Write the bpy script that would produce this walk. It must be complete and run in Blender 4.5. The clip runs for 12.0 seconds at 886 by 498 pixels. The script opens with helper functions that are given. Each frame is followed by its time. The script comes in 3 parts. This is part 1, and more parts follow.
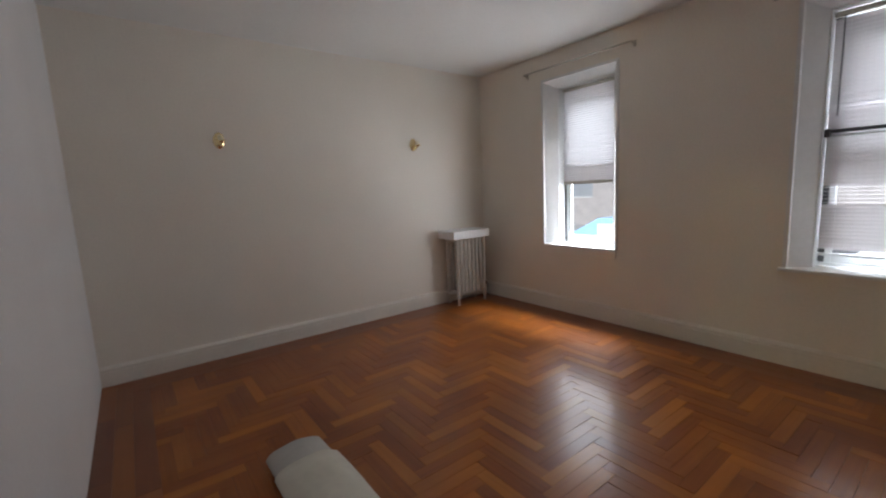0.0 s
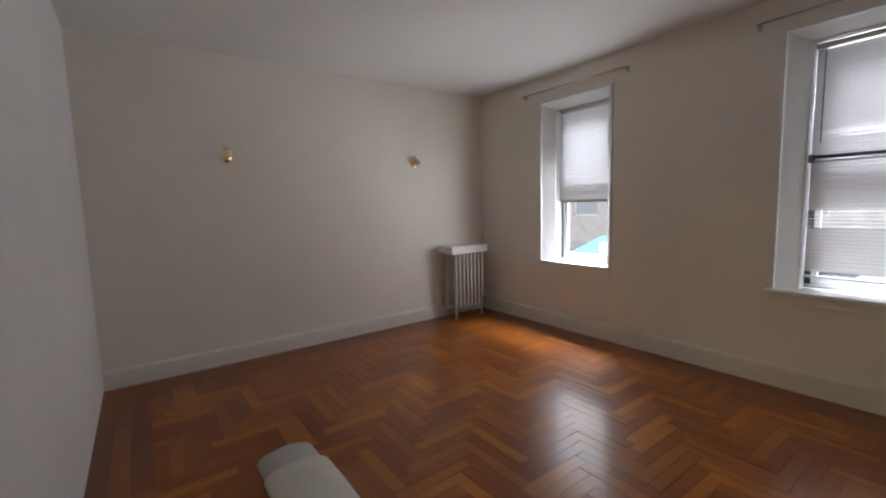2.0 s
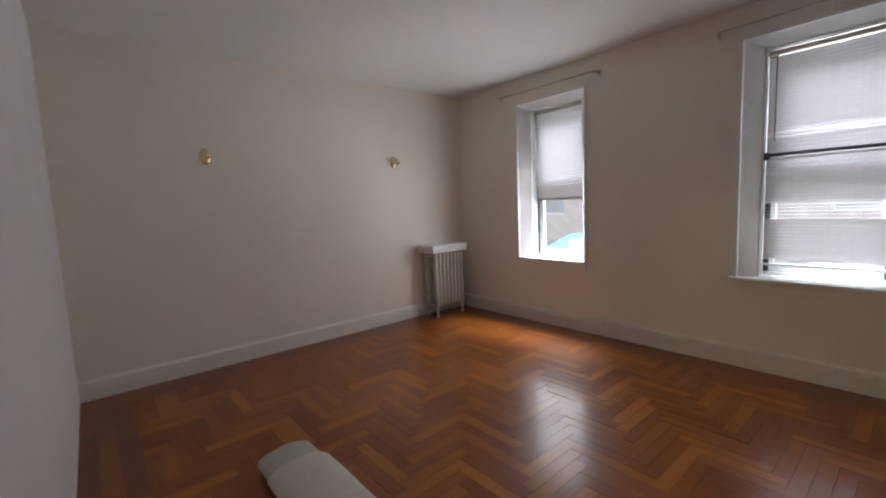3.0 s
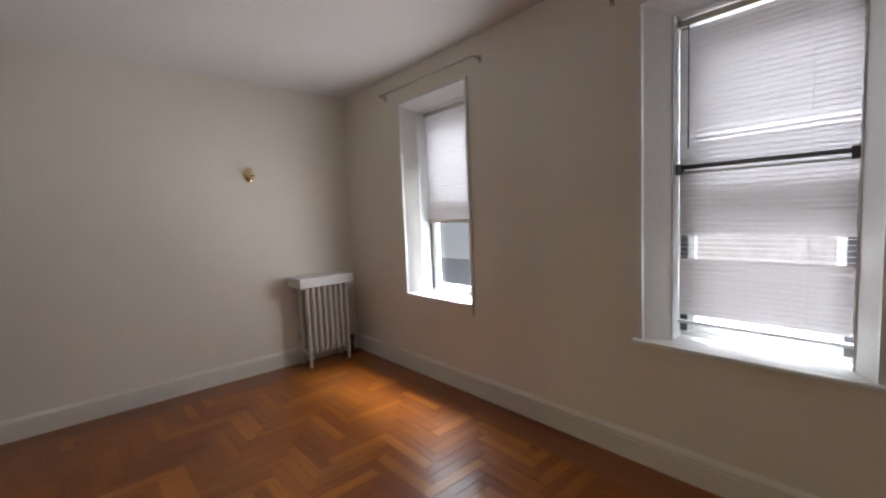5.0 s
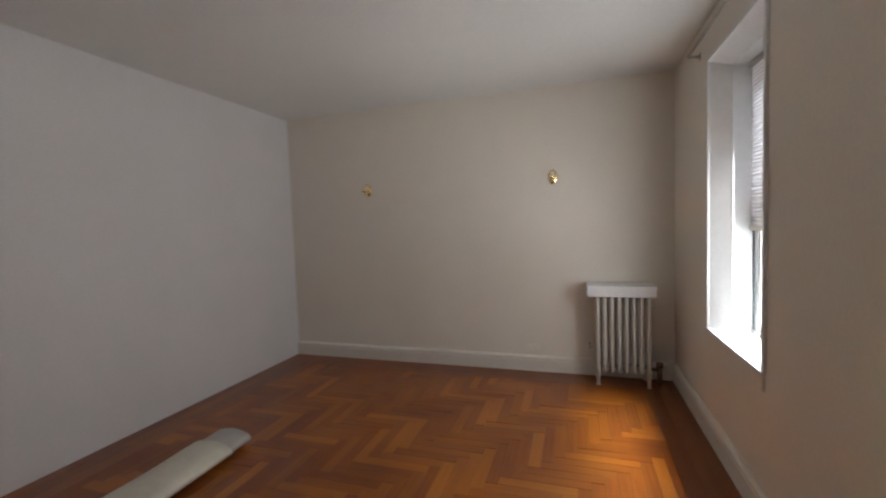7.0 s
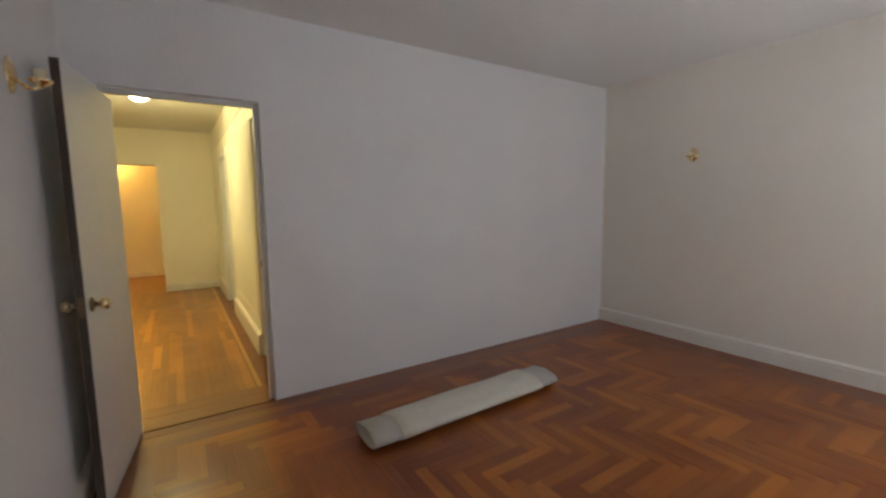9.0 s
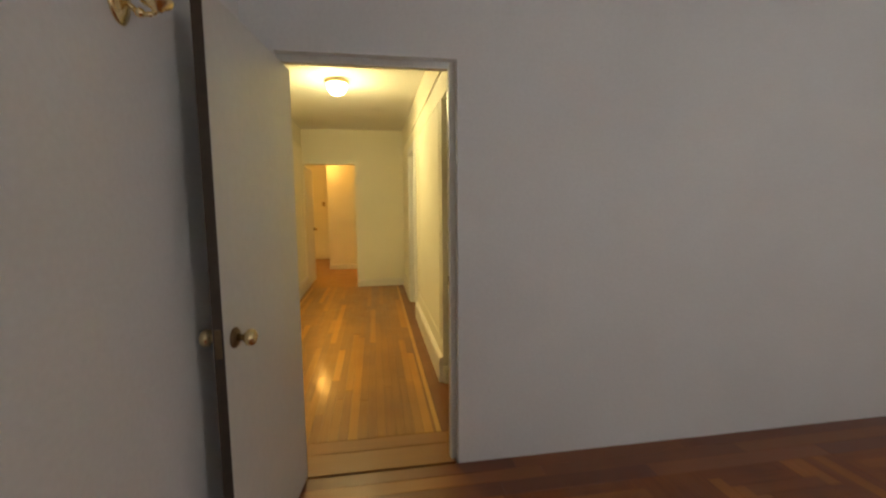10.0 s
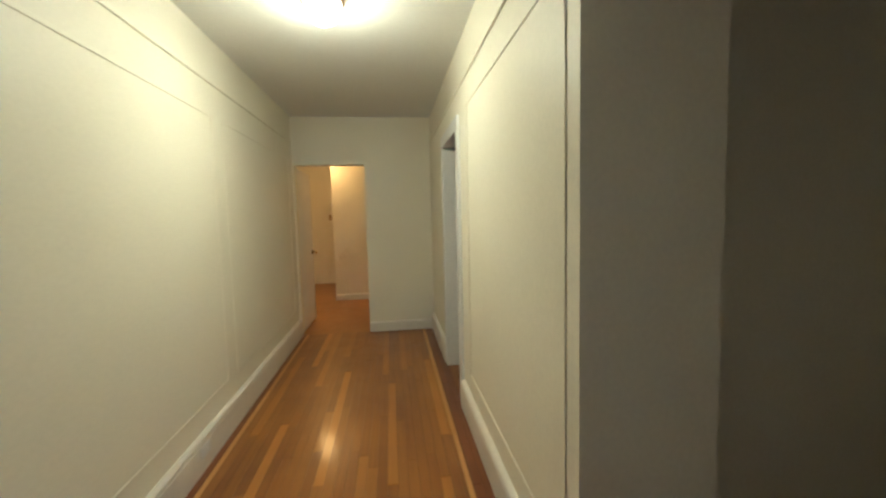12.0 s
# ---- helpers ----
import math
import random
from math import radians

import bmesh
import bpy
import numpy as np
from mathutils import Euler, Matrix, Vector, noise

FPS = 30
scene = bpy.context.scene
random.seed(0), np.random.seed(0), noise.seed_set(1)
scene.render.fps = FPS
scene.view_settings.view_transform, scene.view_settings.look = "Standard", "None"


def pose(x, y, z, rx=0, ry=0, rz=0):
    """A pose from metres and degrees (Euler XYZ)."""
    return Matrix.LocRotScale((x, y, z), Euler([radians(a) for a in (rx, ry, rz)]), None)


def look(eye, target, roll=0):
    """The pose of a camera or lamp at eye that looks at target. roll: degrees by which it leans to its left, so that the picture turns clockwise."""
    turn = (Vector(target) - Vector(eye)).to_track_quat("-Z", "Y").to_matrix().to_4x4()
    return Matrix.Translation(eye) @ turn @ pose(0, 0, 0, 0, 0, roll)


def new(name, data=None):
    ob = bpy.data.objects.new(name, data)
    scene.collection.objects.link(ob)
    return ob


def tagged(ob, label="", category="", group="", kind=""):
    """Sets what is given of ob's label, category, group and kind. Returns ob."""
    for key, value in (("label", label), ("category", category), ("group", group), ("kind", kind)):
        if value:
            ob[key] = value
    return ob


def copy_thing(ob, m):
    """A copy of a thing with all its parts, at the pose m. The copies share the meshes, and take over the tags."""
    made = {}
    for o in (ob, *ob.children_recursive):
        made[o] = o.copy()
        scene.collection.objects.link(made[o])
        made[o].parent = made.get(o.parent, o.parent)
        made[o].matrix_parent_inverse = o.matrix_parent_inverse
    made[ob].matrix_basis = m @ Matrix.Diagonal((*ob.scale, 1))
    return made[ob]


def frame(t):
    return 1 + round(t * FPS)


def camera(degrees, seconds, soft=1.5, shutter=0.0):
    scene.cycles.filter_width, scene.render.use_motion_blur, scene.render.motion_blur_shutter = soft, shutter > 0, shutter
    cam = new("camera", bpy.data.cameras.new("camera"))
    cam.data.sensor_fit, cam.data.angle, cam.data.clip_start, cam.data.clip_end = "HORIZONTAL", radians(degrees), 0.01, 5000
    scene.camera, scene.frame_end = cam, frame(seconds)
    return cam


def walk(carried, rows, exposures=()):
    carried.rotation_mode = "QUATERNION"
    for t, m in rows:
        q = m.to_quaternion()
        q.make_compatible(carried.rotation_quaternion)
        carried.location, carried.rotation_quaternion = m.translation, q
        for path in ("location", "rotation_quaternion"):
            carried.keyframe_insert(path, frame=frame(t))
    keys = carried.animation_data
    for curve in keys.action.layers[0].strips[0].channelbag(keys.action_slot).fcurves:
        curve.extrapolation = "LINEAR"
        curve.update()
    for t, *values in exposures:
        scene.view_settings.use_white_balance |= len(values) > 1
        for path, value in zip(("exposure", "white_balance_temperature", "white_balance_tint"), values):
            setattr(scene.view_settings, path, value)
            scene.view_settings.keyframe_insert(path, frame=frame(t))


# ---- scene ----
cam = camera(93.7, 12.0, soft=2.2, shutter=0.3)
PATH = [
    (0, (-3.538, -3.856, 1.321), (-2.353, -2.27, 1.039), -2.7),
    (0.5, (-3.542, -3.883, 1.315), (-2.24, -2.385, 1.073), -3.1),
    (1, (-3.583, -3.91, 1.315), (-2.235, -2.448, 1.104), -3.1),
    (1.5, (-3.58, -3.929, 1.328), (-2.307, -2.399, 1.136), -2.3),
    (2, (-3.528, -3.98, 1.33), (-2.358, -2.372, 1.119), -1.6),
    (2.5, (-3.734, -3.973, 1.312), (-2.49, -2.422, 1.1), -1.4),
    (4.5, (-2.764, -3.923, 1.364), (-1.436, -2.441, 1.163), -3.3),
    (5, (-2.214, -3.958, 1.387), (-0.893, -2.466, 1.223), -2.4),
    (5.2, (-2.011, -3.902, 1.398), (-0.718, -2.382, 1.267), -1.9),
    (5.5, (-1.759, -3.908, 1.4), (-0.651, -2.247, 1.283), -1.6),
    (6, (-1.341, -3.838, 1.415), (-0.81, -1.913, 1.309), -1.3),
    (6.5, (-1.045, -3.886, 1.413), (-1.206, -1.896, 1.299), -1.8),
    (8.4, (-0.412, -4.152, 1.414), (-1.764, -2.693, 1.202), -1.1),
    (8.5, (-0.457, -4.16, 1.41), (-1.878, -2.77, 1.192), -1.0),
    (9, (-0.815, -4.144, 1.378), (-2.488, -3.069, 1.161), -0.8),
    (9.5, (-1.293, -4.068, 1.358), (-3.167, -3.401, 1.148), -0.5),
    (10, (-1.808, -4.034, 1.367), (-3.771, -3.713, 1.157), -0.5),
    (10.5, (-2.346, -4.025, 1.374), (-4.335, -3.94, 1.187), -0.6),
    (11, (-2.856, -4.038, 1.42), (-4.845, -4.134, 1.238), -1.1),
    (11.5, (-3.332, -4.096, 1.394), (-5.322, -4.141, 1.199), -1.0),
    (12, (-3.799, -4.048, 1.429), (-5.777, -3.802, 1.263), -1.4),
]
walk(cam, [(t, look(eye, target, roll)) for t, eye, target, roll in PATH],
     exposures=[(0, 0.03, 6350, 10), (5.5, 0.08, 6600, 11), (6.0, -0.02, 6900, 11), (6.5, 0.02, 6700, 10), (8.5, 0.42, 6500, 9), (9.0, 0.38, 6300, 9), (10.0, 0.20, 6900, 8), (10.5, -0.02, 6700, 9), (11.0, -0.2, 6450, 11), (11.5, -0.48, 5450, 11), (12.0, -0.12, 4600, 18)])

# ---- world and light ----
world = bpy.data.worlds.new("sky")
scene.world = world
world.use_nodes = True
wn = world.node_tree.nodes
sky = wn.new("ShaderNodeTexSky")
sky.sky_type, sky.sun_disc = "NISHITA", False
sky.sun_elevation, sky.sun_rotation = radians(46), radians(250)
world.node_tree.links.new(sky.outputs[0], wn["Background"].inputs[0])
wn["Background"].inputs[1].default_value = 0.12

sun_data = bpy.data.lights.new("sun", "SUN")
sun_data.energy, sun_data.angle, sun_data.color = 2.2, radians(3), (1.0, 0.96, 0.9)
sun = new("sun", sun_data)
sun.matrix_world = look((-8, -3, 9), (0, 0, 0))


def area_lamp(name, m, sx, sy, power, color):
    d = bpy.data.lights.new(name, "AREA")
    d.shape, d.size, d.size_y, d.energy, d.color = "RECTANGLE", sx, sy, power, color
    ob = new(name, d)
    ob.matrix_world = m
    return ob


# daylight that falls from the sky into the two windows, and comes up from the sunlit pavement
area_lamp("sky_light", look((1.45, -1.5, 4.4), (0.0, -1.5, 1.1)), 4.0, 2.2, 3500, (0.865, 0.93, 1.0))
area_lamp("pavement_light", look((2.4, -2.4, -0.85), (0.0, -2.4, 1.3)), 6.4, 2.8, 480, (0.95, 0.96, 1.0))
# the soft daylight of the two openings
area_lamp("window_light", look((0.10, -1.39, 1.24), (-1.0, -1.39, 1.24)), 0.58, 1.02, 10.3, (0.93, 0.95, 1.0))
area_lamp("window_light", look((0.09, -3.485, 1.50), (-1.0, -3.485, 1.50)), 0.62, 1.55, 2.0, (0.93, 0.95, 1.0))


def point_lamp(name, x, y, z, power, color, radius):
    d = bpy.data.lights.new(name, "POINT")
    d.energy, d.color, d.shadow_soft_size = power, color, radius
    ob = new(name, d)
    ob.location = (x, y, z)
    return ob


point_lamp("hall_bulb", -6.19, -4.37, 2.40, 21, (1.0, 0.83, 0.37), 0.06)
area_lamp("hall_lamp_down", look((-6.19, -4.37, 2.452), (-6.19, -4.37, 0)), 0.15, 0.15, 11, (1.0, 0.83, 0.37))
point_lamp("far_bulb", -10.75, -5.24, 2.42, 32, (1.0, 0.52, 0.11), 0.10)


# ---- materials ----
def material(name, color, rough=0.5, metal=0.0, vary=0.12, grain=40.0, bump=0.1, stain=2.0, spread=0.0, coat=0.0, through_light=0.0, glow=0.0):
    """A procedural surface: colour varied by a fine grain and by broad stains, with fine relief. spread: how far pieces differ from each other."""
    m = bpy.data.materials.new(name)
    m.use_nodes = True
    nt = m.node_tree
    N, L = nt.nodes, nt.links.new
    b = N["Principled BSDF"]
    b.inputs["Roughness"].default_value, b.inputs["Metallic"].default_value = rough, metal
    b.inputs["Coat Weight"].default_value = coat
    b.inputs["Coat Roughness"].default_value = 0.12
    geo = N.new("ShaderNodeTexCoord")
    fine, broad = N.new("ShaderNodeTexNoise"), N.new("ShaderNodeTexNoise")
    fine.inputs["Scale"].default_value, broad.inputs["Scale"].default_value = grain, stain
    fine.inputs["Detail"].default_value = 4
    L(geo.outputs["Object"], fine.inputs["Vector"])
    L(geo.outputs["Object"], broad.inputs["Vector"])
    add = N.new("ShaderNodeMath")
    add.operation = "ADD"
    L(fine.outputs["Fac"], add.inputs[0])
    L(broad.outputs["Fac"], add.inputs[1])
    last = add
    if spread:
        info = N.new("ShaderNodeObjectInfo")
        mul = N.new("ShaderNodeMath")
        mul.operation = "MULTIPLY_ADD"
        mul.inputs[1].default_value = spread
        L(info.outputs["Random"], mul.inputs[0])
        L(add.outputs[0], mul.inputs[2])
        last = mul
    rng = N.new("ShaderNodeMapRange")
    rng.inputs["From Min"].default_value, rng.inputs["From Max"].default_value = 0.6, 1.4 + spread
    rng.inputs["To Min"].default_value, rng.inputs["To Max"].default_value = 1 - vary, 1 + vary
    L(last.outputs[0], rng.inputs["Value"])
    sc = N.new("ShaderNodeVectorMath")
    sc.operation = "SCALE"
    sc.inputs[0].default_value = color
    L(rng.outputs[0], sc.inputs["Scale"])
    L(sc.outputs[0], b.inputs["Base Color"])
    if bump:
        bp = N.new("ShaderNodeBump")
        bp.inputs["Strength"].default_value, bp.inputs["Distance"].default_value = bump, 0.004
        L(add.outputs[0], bp.inputs["Height"])
        L(bp.outputs[0], b.inputs["Normal"])
    if through_light:
        tr, mix = N.new("ShaderNodeBsdfTranslucent"), N.new("ShaderNodeMixShader")
        tr.inputs["Color"].default_value = (*color, 1)
        mix.inputs[0].default_value = through_light
        L(b.outputs[0], mix.inputs[1])
        L(tr.outputs[0], mix.inputs[2])
        L(mix.outputs[0], N["Material Output"].inputs["Surface"])
    if glow:
        b.inputs["Emission Color"].default_value = (*color, 1)
        b.inputs["Emission Strength"].default_value = glow
    return m


def wood_material(name, dark, light, along, rough, coat, island, own=0.4, shine=0.5):
    """Varnished wood: each board its own tone (own), tones that drift over the floor, streaks along the grain, uneven varnish."""
    m = bpy.data.materials.new(name)
    m.use_nodes = True
    nt = m.node_tree
    N, L = nt.nodes, nt.links.new
    b = N["Principled BSDF"]
    tc = N.new("ShaderNodeTexCoord")
    info = N.new("ShaderNodeNewGeometry" if island else "ShaderNodeObjectInfo")
    rnd = info.outputs["Random Per Island" if island else "Random"]
    place = N.new("ShaderNodeNewGeometry").outputs["Position"]
    mp = N.new("ShaderNodeMapping")
    mp.inputs["Scale"].default_value = (2.2, 60, 10) if along == "x" else (60, 2.2, 10)
    off = N.new("ShaderNodeVectorMath")
    off.operation = "SCALE"
    off.inputs[0].default_value = (7.3, 3.1, 5.7)
    L(rnd, off.inputs["Scale"])
    shift = N.new("ShaderNodeVectorMath")
    L(tc.outputs["Object"], shift.inputs[0])
    L(off.outputs[0], shift.inputs[1])
    L(shift.outputs[0], mp.inputs["Vector"])
    streak, drift = N.new("ShaderNodeTexNoise"), N.new("ShaderNodeTexNoise")
    streak.inputs["Scale"].default_value, streak.inputs["Detail"].default_value = 1.0, 3
    drift.inputs["Scale"].default_value = 1.7
    L(mp.outputs[0], streak.inputs["Vector"])
    L(place, drift.inputs["Vector"])
    p = N.new("ShaderNodeMath")
    p.operation = "POWER"
    p.inputs[1].default_value = 2.6
    L(rnd, p.inputs[0])

    def weighted(value, weight, rest):
        n = N.new("ShaderNodeMath")
        n.operation = "MULTIPLY_ADD"
        n.inputs[1].default_value = weight
        L(value, n.inputs[0])
        if rest is not None:
            L(rest, n.inputs[2])
        else:
            n.inputs[2].default_value = 0.0
        return n.outputs[0]

    total = weighted(streak.outputs["Fac"], 0.22, None)
    total = weighted(drift.outputs["Fac"], 0.45, total)
    total = weighted(p.outputs[0], own, total)
    ramp = N.new("ShaderNodeValToRGB")
    ramp.color_ramp.elements[0].position, ramp.color_ramp.elements[0].color = 0.22, (*dark, 1)
    ramp.color_ramp.elements[1].position, ramp.color_ramp.elements[1].color = 0.80, (*light, 1)
    L(total, ramp.inputs[0])
    L(ramp.outputs[0], b.inputs["Base Color"])
    b.inputs["Specular IOR Level"].default_value = shine
    rr = N.new("ShaderNodeMapRange")
    rr.inputs["To Min"].default_value, rr.inputs["To Max"].default_value = rough, rough * 1.35
    wear = N.new("ShaderNodeTexNoise")
    wear.inputs["Scale"].default_value, wear.inputs["Detail"].default_value = 7.0, 4
    L(place, wear.inputs["Vector"])
    both = N.new("ShaderNodeMath")
    both.operation, both.use_clamp = "MULTIPLY_ADD", True
    both.inputs[1].default_value = 0.55
    L(rnd, both.inputs[0])
    tone = N.new("ShaderNodeMath")
    tone.operation = "MULTIPLY_ADD"
    tone.inputs[1].default_value, tone.inputs[2].default_value = 1.6, -0.58
    L(wear.outputs["Fac"], tone.inputs[0])
    L(tone.outputs[0], both.inputs[2])
    L(both.outputs[0], rr.inputs["Value"])
    L(rr.outputs[0], b.inputs["Roughness"])
    b.inputs["Coat Weight"].default_value, b.inputs["Coat Roughness"].default_value = coat, 0.14
    return m


def glass_material(name, color=(0.95, 0.98, 0.98), rough=0.0):
    m = bpy.data.materials.new(name)
    m.use_nodes = True
    b = m.node_tree.nodes["Principled BSDF"]
    b.inputs["Base Color"].default_value = (*color, 1)
    b.inputs["Transmission Weight"].default_value, b.inputs["Roughness"].default_value, b.inputs["IOR"].default_value = 1.0, rough, 1.45
    return m


CREAM = material("cream_wall_paint", (0.81, 0.755, 0.67), 0.55, vary=0.05, grain=60, bump=0.12, stain=1.3)
PALE = material("pale_wall_paint", (0.80, 0.79, 0.79), 0.55, vary=0.05, grain=60, bump=0.12, stain=1.3)
HALLP = material("hall_wall_paint", (0.84, 0.80, 0.665), 0.5, vary=0.05, grain=60, bump=0.12, stain=1.3)
CEIL = material("ceiling_paint", (0.80, 0.79, 0.76), 0.7, vary=0.04, grain=50, bump=0.1, stain=1.0)
SKIRT = material("cream_skirting_paint", (0.76, 0.72, 0.65), 0.4, vary=0.05, grain=30, bump=0.08, stain=3.0)
TRIM = material("white_gloss_paint", (0.77, 0.77, 0.76), 0.32, vary=0.05, grain=30, bump=0.08, stain=3.0)
DOORP = material("off_white_door_paint", (0.70, 0.69, 0.66), 0.38, vary=0.05, grain=30, bump=0.1, stain=2.0)
CAST = material("painted_cast_iron", (0.62, 0.59, 0.53), 0.4, vary=0.1, grain=90, bump=0.3, stain=5.0)
BRASS = material("worn_brass", (0.86, 0.70, 0.40), 0.25, metal=1.0, vary=0.15, grain=50, bump=0.05)
BRONZE = material("dark_bronze", (0.22, 0.15, 0.09), 0.35, metal=1.0, vary=0.2, grain=50, bump=0.05)
STEEL = material("brushed_rod_metal", (0.52, 0.48, 0.42), 0.35, metal=0.8, vary=0.1, grain=60, bump=0.05)
DARKM = material("dark_grey_metal", (0.10, 0.10, 0.11), 0.4, metal=0.6, vary=0.1, grain=60, bump=0.05)
VINYL = material("white_vinyl", (0.78, 0.80, 0.80), 0.35, vary=0.04, grain=30, bump=0.05)
SLAT = material("white_blind_slat", (0.80, 0.77, 0.79), 0.4, vary=0.05, grain=40, bump=0.0, spread=0.0, through_light=0.062)
SHADE = material("white_shade_cloth", (0.80, 0.78, 0.80), 0.8, vary=0.05, grain=200, bump=0.05, through_light=0.046)
CREAMPAPER = material("cream_wrap", (0.68, 0.65, 0.56), 0.6, vary=0.08, grain=25, bump=0.25, stain=6)
GREYFELT = material("grey_underside", (0.50, 0.48, 0.45), 0.85, vary=0.12, grain=150, bump=0.3, stain=8)
HOLLOW = material("dark_hollow", (0.05, 0.04, 0.035), 0.9, vary=0.2, grain=40, bump=0.1)
SUBFLOOR = material("dark_joint", (0.09, 0.025, 0.008), 0.7, vary=0.2, grain=40, bump=0.1)
GLASS = glass_material("window_glass")
LAMPGLASS = material("opal_lamp_glass", (1.0, 0.86, 0.62), 0.3, vary=0.02, grain=20, bump=0.0, glow=14.0)
IVORY = material("aged_ivory_enamel", (0.74, 0.66, 0.48), 0.3, vary=0.06, grain=40, bump=0.03)
PLATE = material("switch_plate", (0.42, 0.30, 0.16), 0.4, vary=0.1, grain=40)
ASPHALT = material("asphalt", (0.20, 0.20, 0.21), 0.9, vary=0.2, grain=30, bump=0.3)
CONCRETE = material("pale_concrete", (0.5, 0.49, 0.47), 0.85, vary=0.12, grain=12, bump=0.2)
FACADE = material("tan_brick_facade", (0.62, 0.57, 0.55), 0.85, vary=0.2, grain=14, bump=0.2)
CARPAINT = material("blue_car_paint", (0.20, 0.36, 0.55), 0.3, vary=0.05, grain=10, coat=0.6)
DARKGLASS = material("dark_pane", (0.45, 0.48, 0.52), 0.1, vary=0.1, grain=5)
OAK_DARK, OAK_LIGHT = (0.165, 0.034, 0.004), (0.53, 0.178, 0.020)
BLOCKX = wood_material("oak_block_x", OAK_DARK, OAK_LIGHT, "x", 0.30, 0.32, False, 0.31, 0.3)
BLOCKY = wood_material("oak_block_y", OAK_DARK, OAK_LIGHT, "y", 0.30, 0.32, False, 0.31, 0.3)
BLOCKI = wood_material("oak_block_rest_x", OAK_DARK, OAK_LIGHT, "x", 0.30, 0.32, True, 0.31, 0.3)
BLOCKJ = wood_material("oak_block_rest_y", OAK_DARK, OAK_LIGHT, "y", 0.30, 0.32, True, 0.31, 0.3)
STRIP = wood_material("oak_strip", (0.16, 0.050, 0.004), (0.48, 0.20, 0.015), "x", 0.33, 0.30, False, 0.44)
STRIPY = wood_material("oak_threshold", (0.20, 0.066, 0.010), (0.38, 0.15, 0.025), "y", 0.34, 0.3, False)
DARKX = wood_material("border_board_x", (0.15, 0.035, 0.008), (0.30, 0.09, 0.018), "x", 0.30, 0.25, False)
DARKY = wood_material("border_board_y", (0.15, 0.035, 0.008), (0.30, 0.09, 0.018), "y", 0.30, 0.25, False)
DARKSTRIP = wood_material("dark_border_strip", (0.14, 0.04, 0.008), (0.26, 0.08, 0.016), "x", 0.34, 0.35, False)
LIGHTSTRIP = wood_material("light_inlay_strip", (0.50, 0.25, 0.05), (0.62, 0.33, 0.08), "x", 0.34, 0.35, False)
LIGHTX = wood_material("light_inlay_x", (0.17, 0.045, 0.009), (0.34, 0.11, 0.02), "x", 0.30, 0.25, False)
LIGHTY = wood_material("light_inlay_y", (0.17, 0.045, 0.009), (0.34, 0.11, 0.02), "y", 0.30, 0.25, False)
EDGEDARK = material("dark_leaf_edge", (0.07, 0.05, 0.035), 0.6, vary=0.2, grain=40, bump=0.2)

# ---- mesh helpers ----
def mesh_object(name, bm, mat, parent=None, smooth=False):
    me = bpy.data.meshes.new(name)
    bm.normal_update()
    bm.to_mesh(me)
    bm.free()
    if smooth:
        for p in me.polygons:
            p.use_smooth = True
    me.materials.append(mat)
    ob = new(name, me)
    if parent:
        ob.parent = parent
    return ob


def part(name, bm, mat, parent, label="", smooth=False):
    ob = mesh_object(name, bm, mat, parent, smooth)
    return tagged(ob, label)


def box(bm, x0, x1, y0, y1, z0, z1, bevel=0.0):
    r = bmesh.ops.create_cube(bm, size=1)
    vs = r["verts"]
    bmesh.ops.transform(bm, verts=vs, matrix=Matrix.LocRotScale(((x0 + x1) / 2, (y0 + y1) / 2, (z0 + z1) / 2), None, (x1 - x0, y1 - y0, z1 - z0)))
    if bevel:
        es = list({e for v in vs for e in v.link_edges})
        bmesh.ops.bevel(bm, geom=es, offset=bevel, segments=2, affect="EDGES", profile=0.6)
    return bm


def boxes(*dims, bevel=0.0):
    bm = bmesh.new()
    for d in dims:
        box(bm, *d, bevel=bevel)
    return bm


def rod(bm, p0, p1, r0, r1=None, seg=16, caps=True):
    p0, p1 = Vector(p0), Vector(p1)
    d = p1 - p0
    q = d.to_track_quat("Z", "Y")
    bmesh.ops.create_cone(bm, cap_ends=caps, segments=seg, radius1=r0, radius2=r0 if r1 is None else r1, depth=d.length, matrix=Matrix.LocRotScale((p0 + p1) / 2, q, None))
    return bm


def lathe(bm, profile, m=None, seg=24):
    """Turn a profile of (radius, height) about z."""
    m = m or Matrix.Identity(4)
    rings = []
    for r, h in profile:
        rings.append([bm.verts.new(m @ Vector((r * math.cos(a), r * math.sin(a), h))) for a in [2 * math.pi * i / seg for i in range(seg)]])
    for a, b in zip(rings, rings[1:]):
        for i in range(seg):
            bm.faces.new((a[i], a[(i + 1) % seg], b[(i + 1) % seg], b[i]))
    if profile[0][0] > 1e-5:
        bm.faces.new(rings[0][::-1])
    if profile[-1][0] > 1e-5:
        bm.faces.new(rings[-1])
    bmesh.ops.remove_doubles(bm, verts=bm.verts, dist=1e-6)
    bmesh.ops.recalc_face_normals(bm, faces=bm.faces)
    return bm


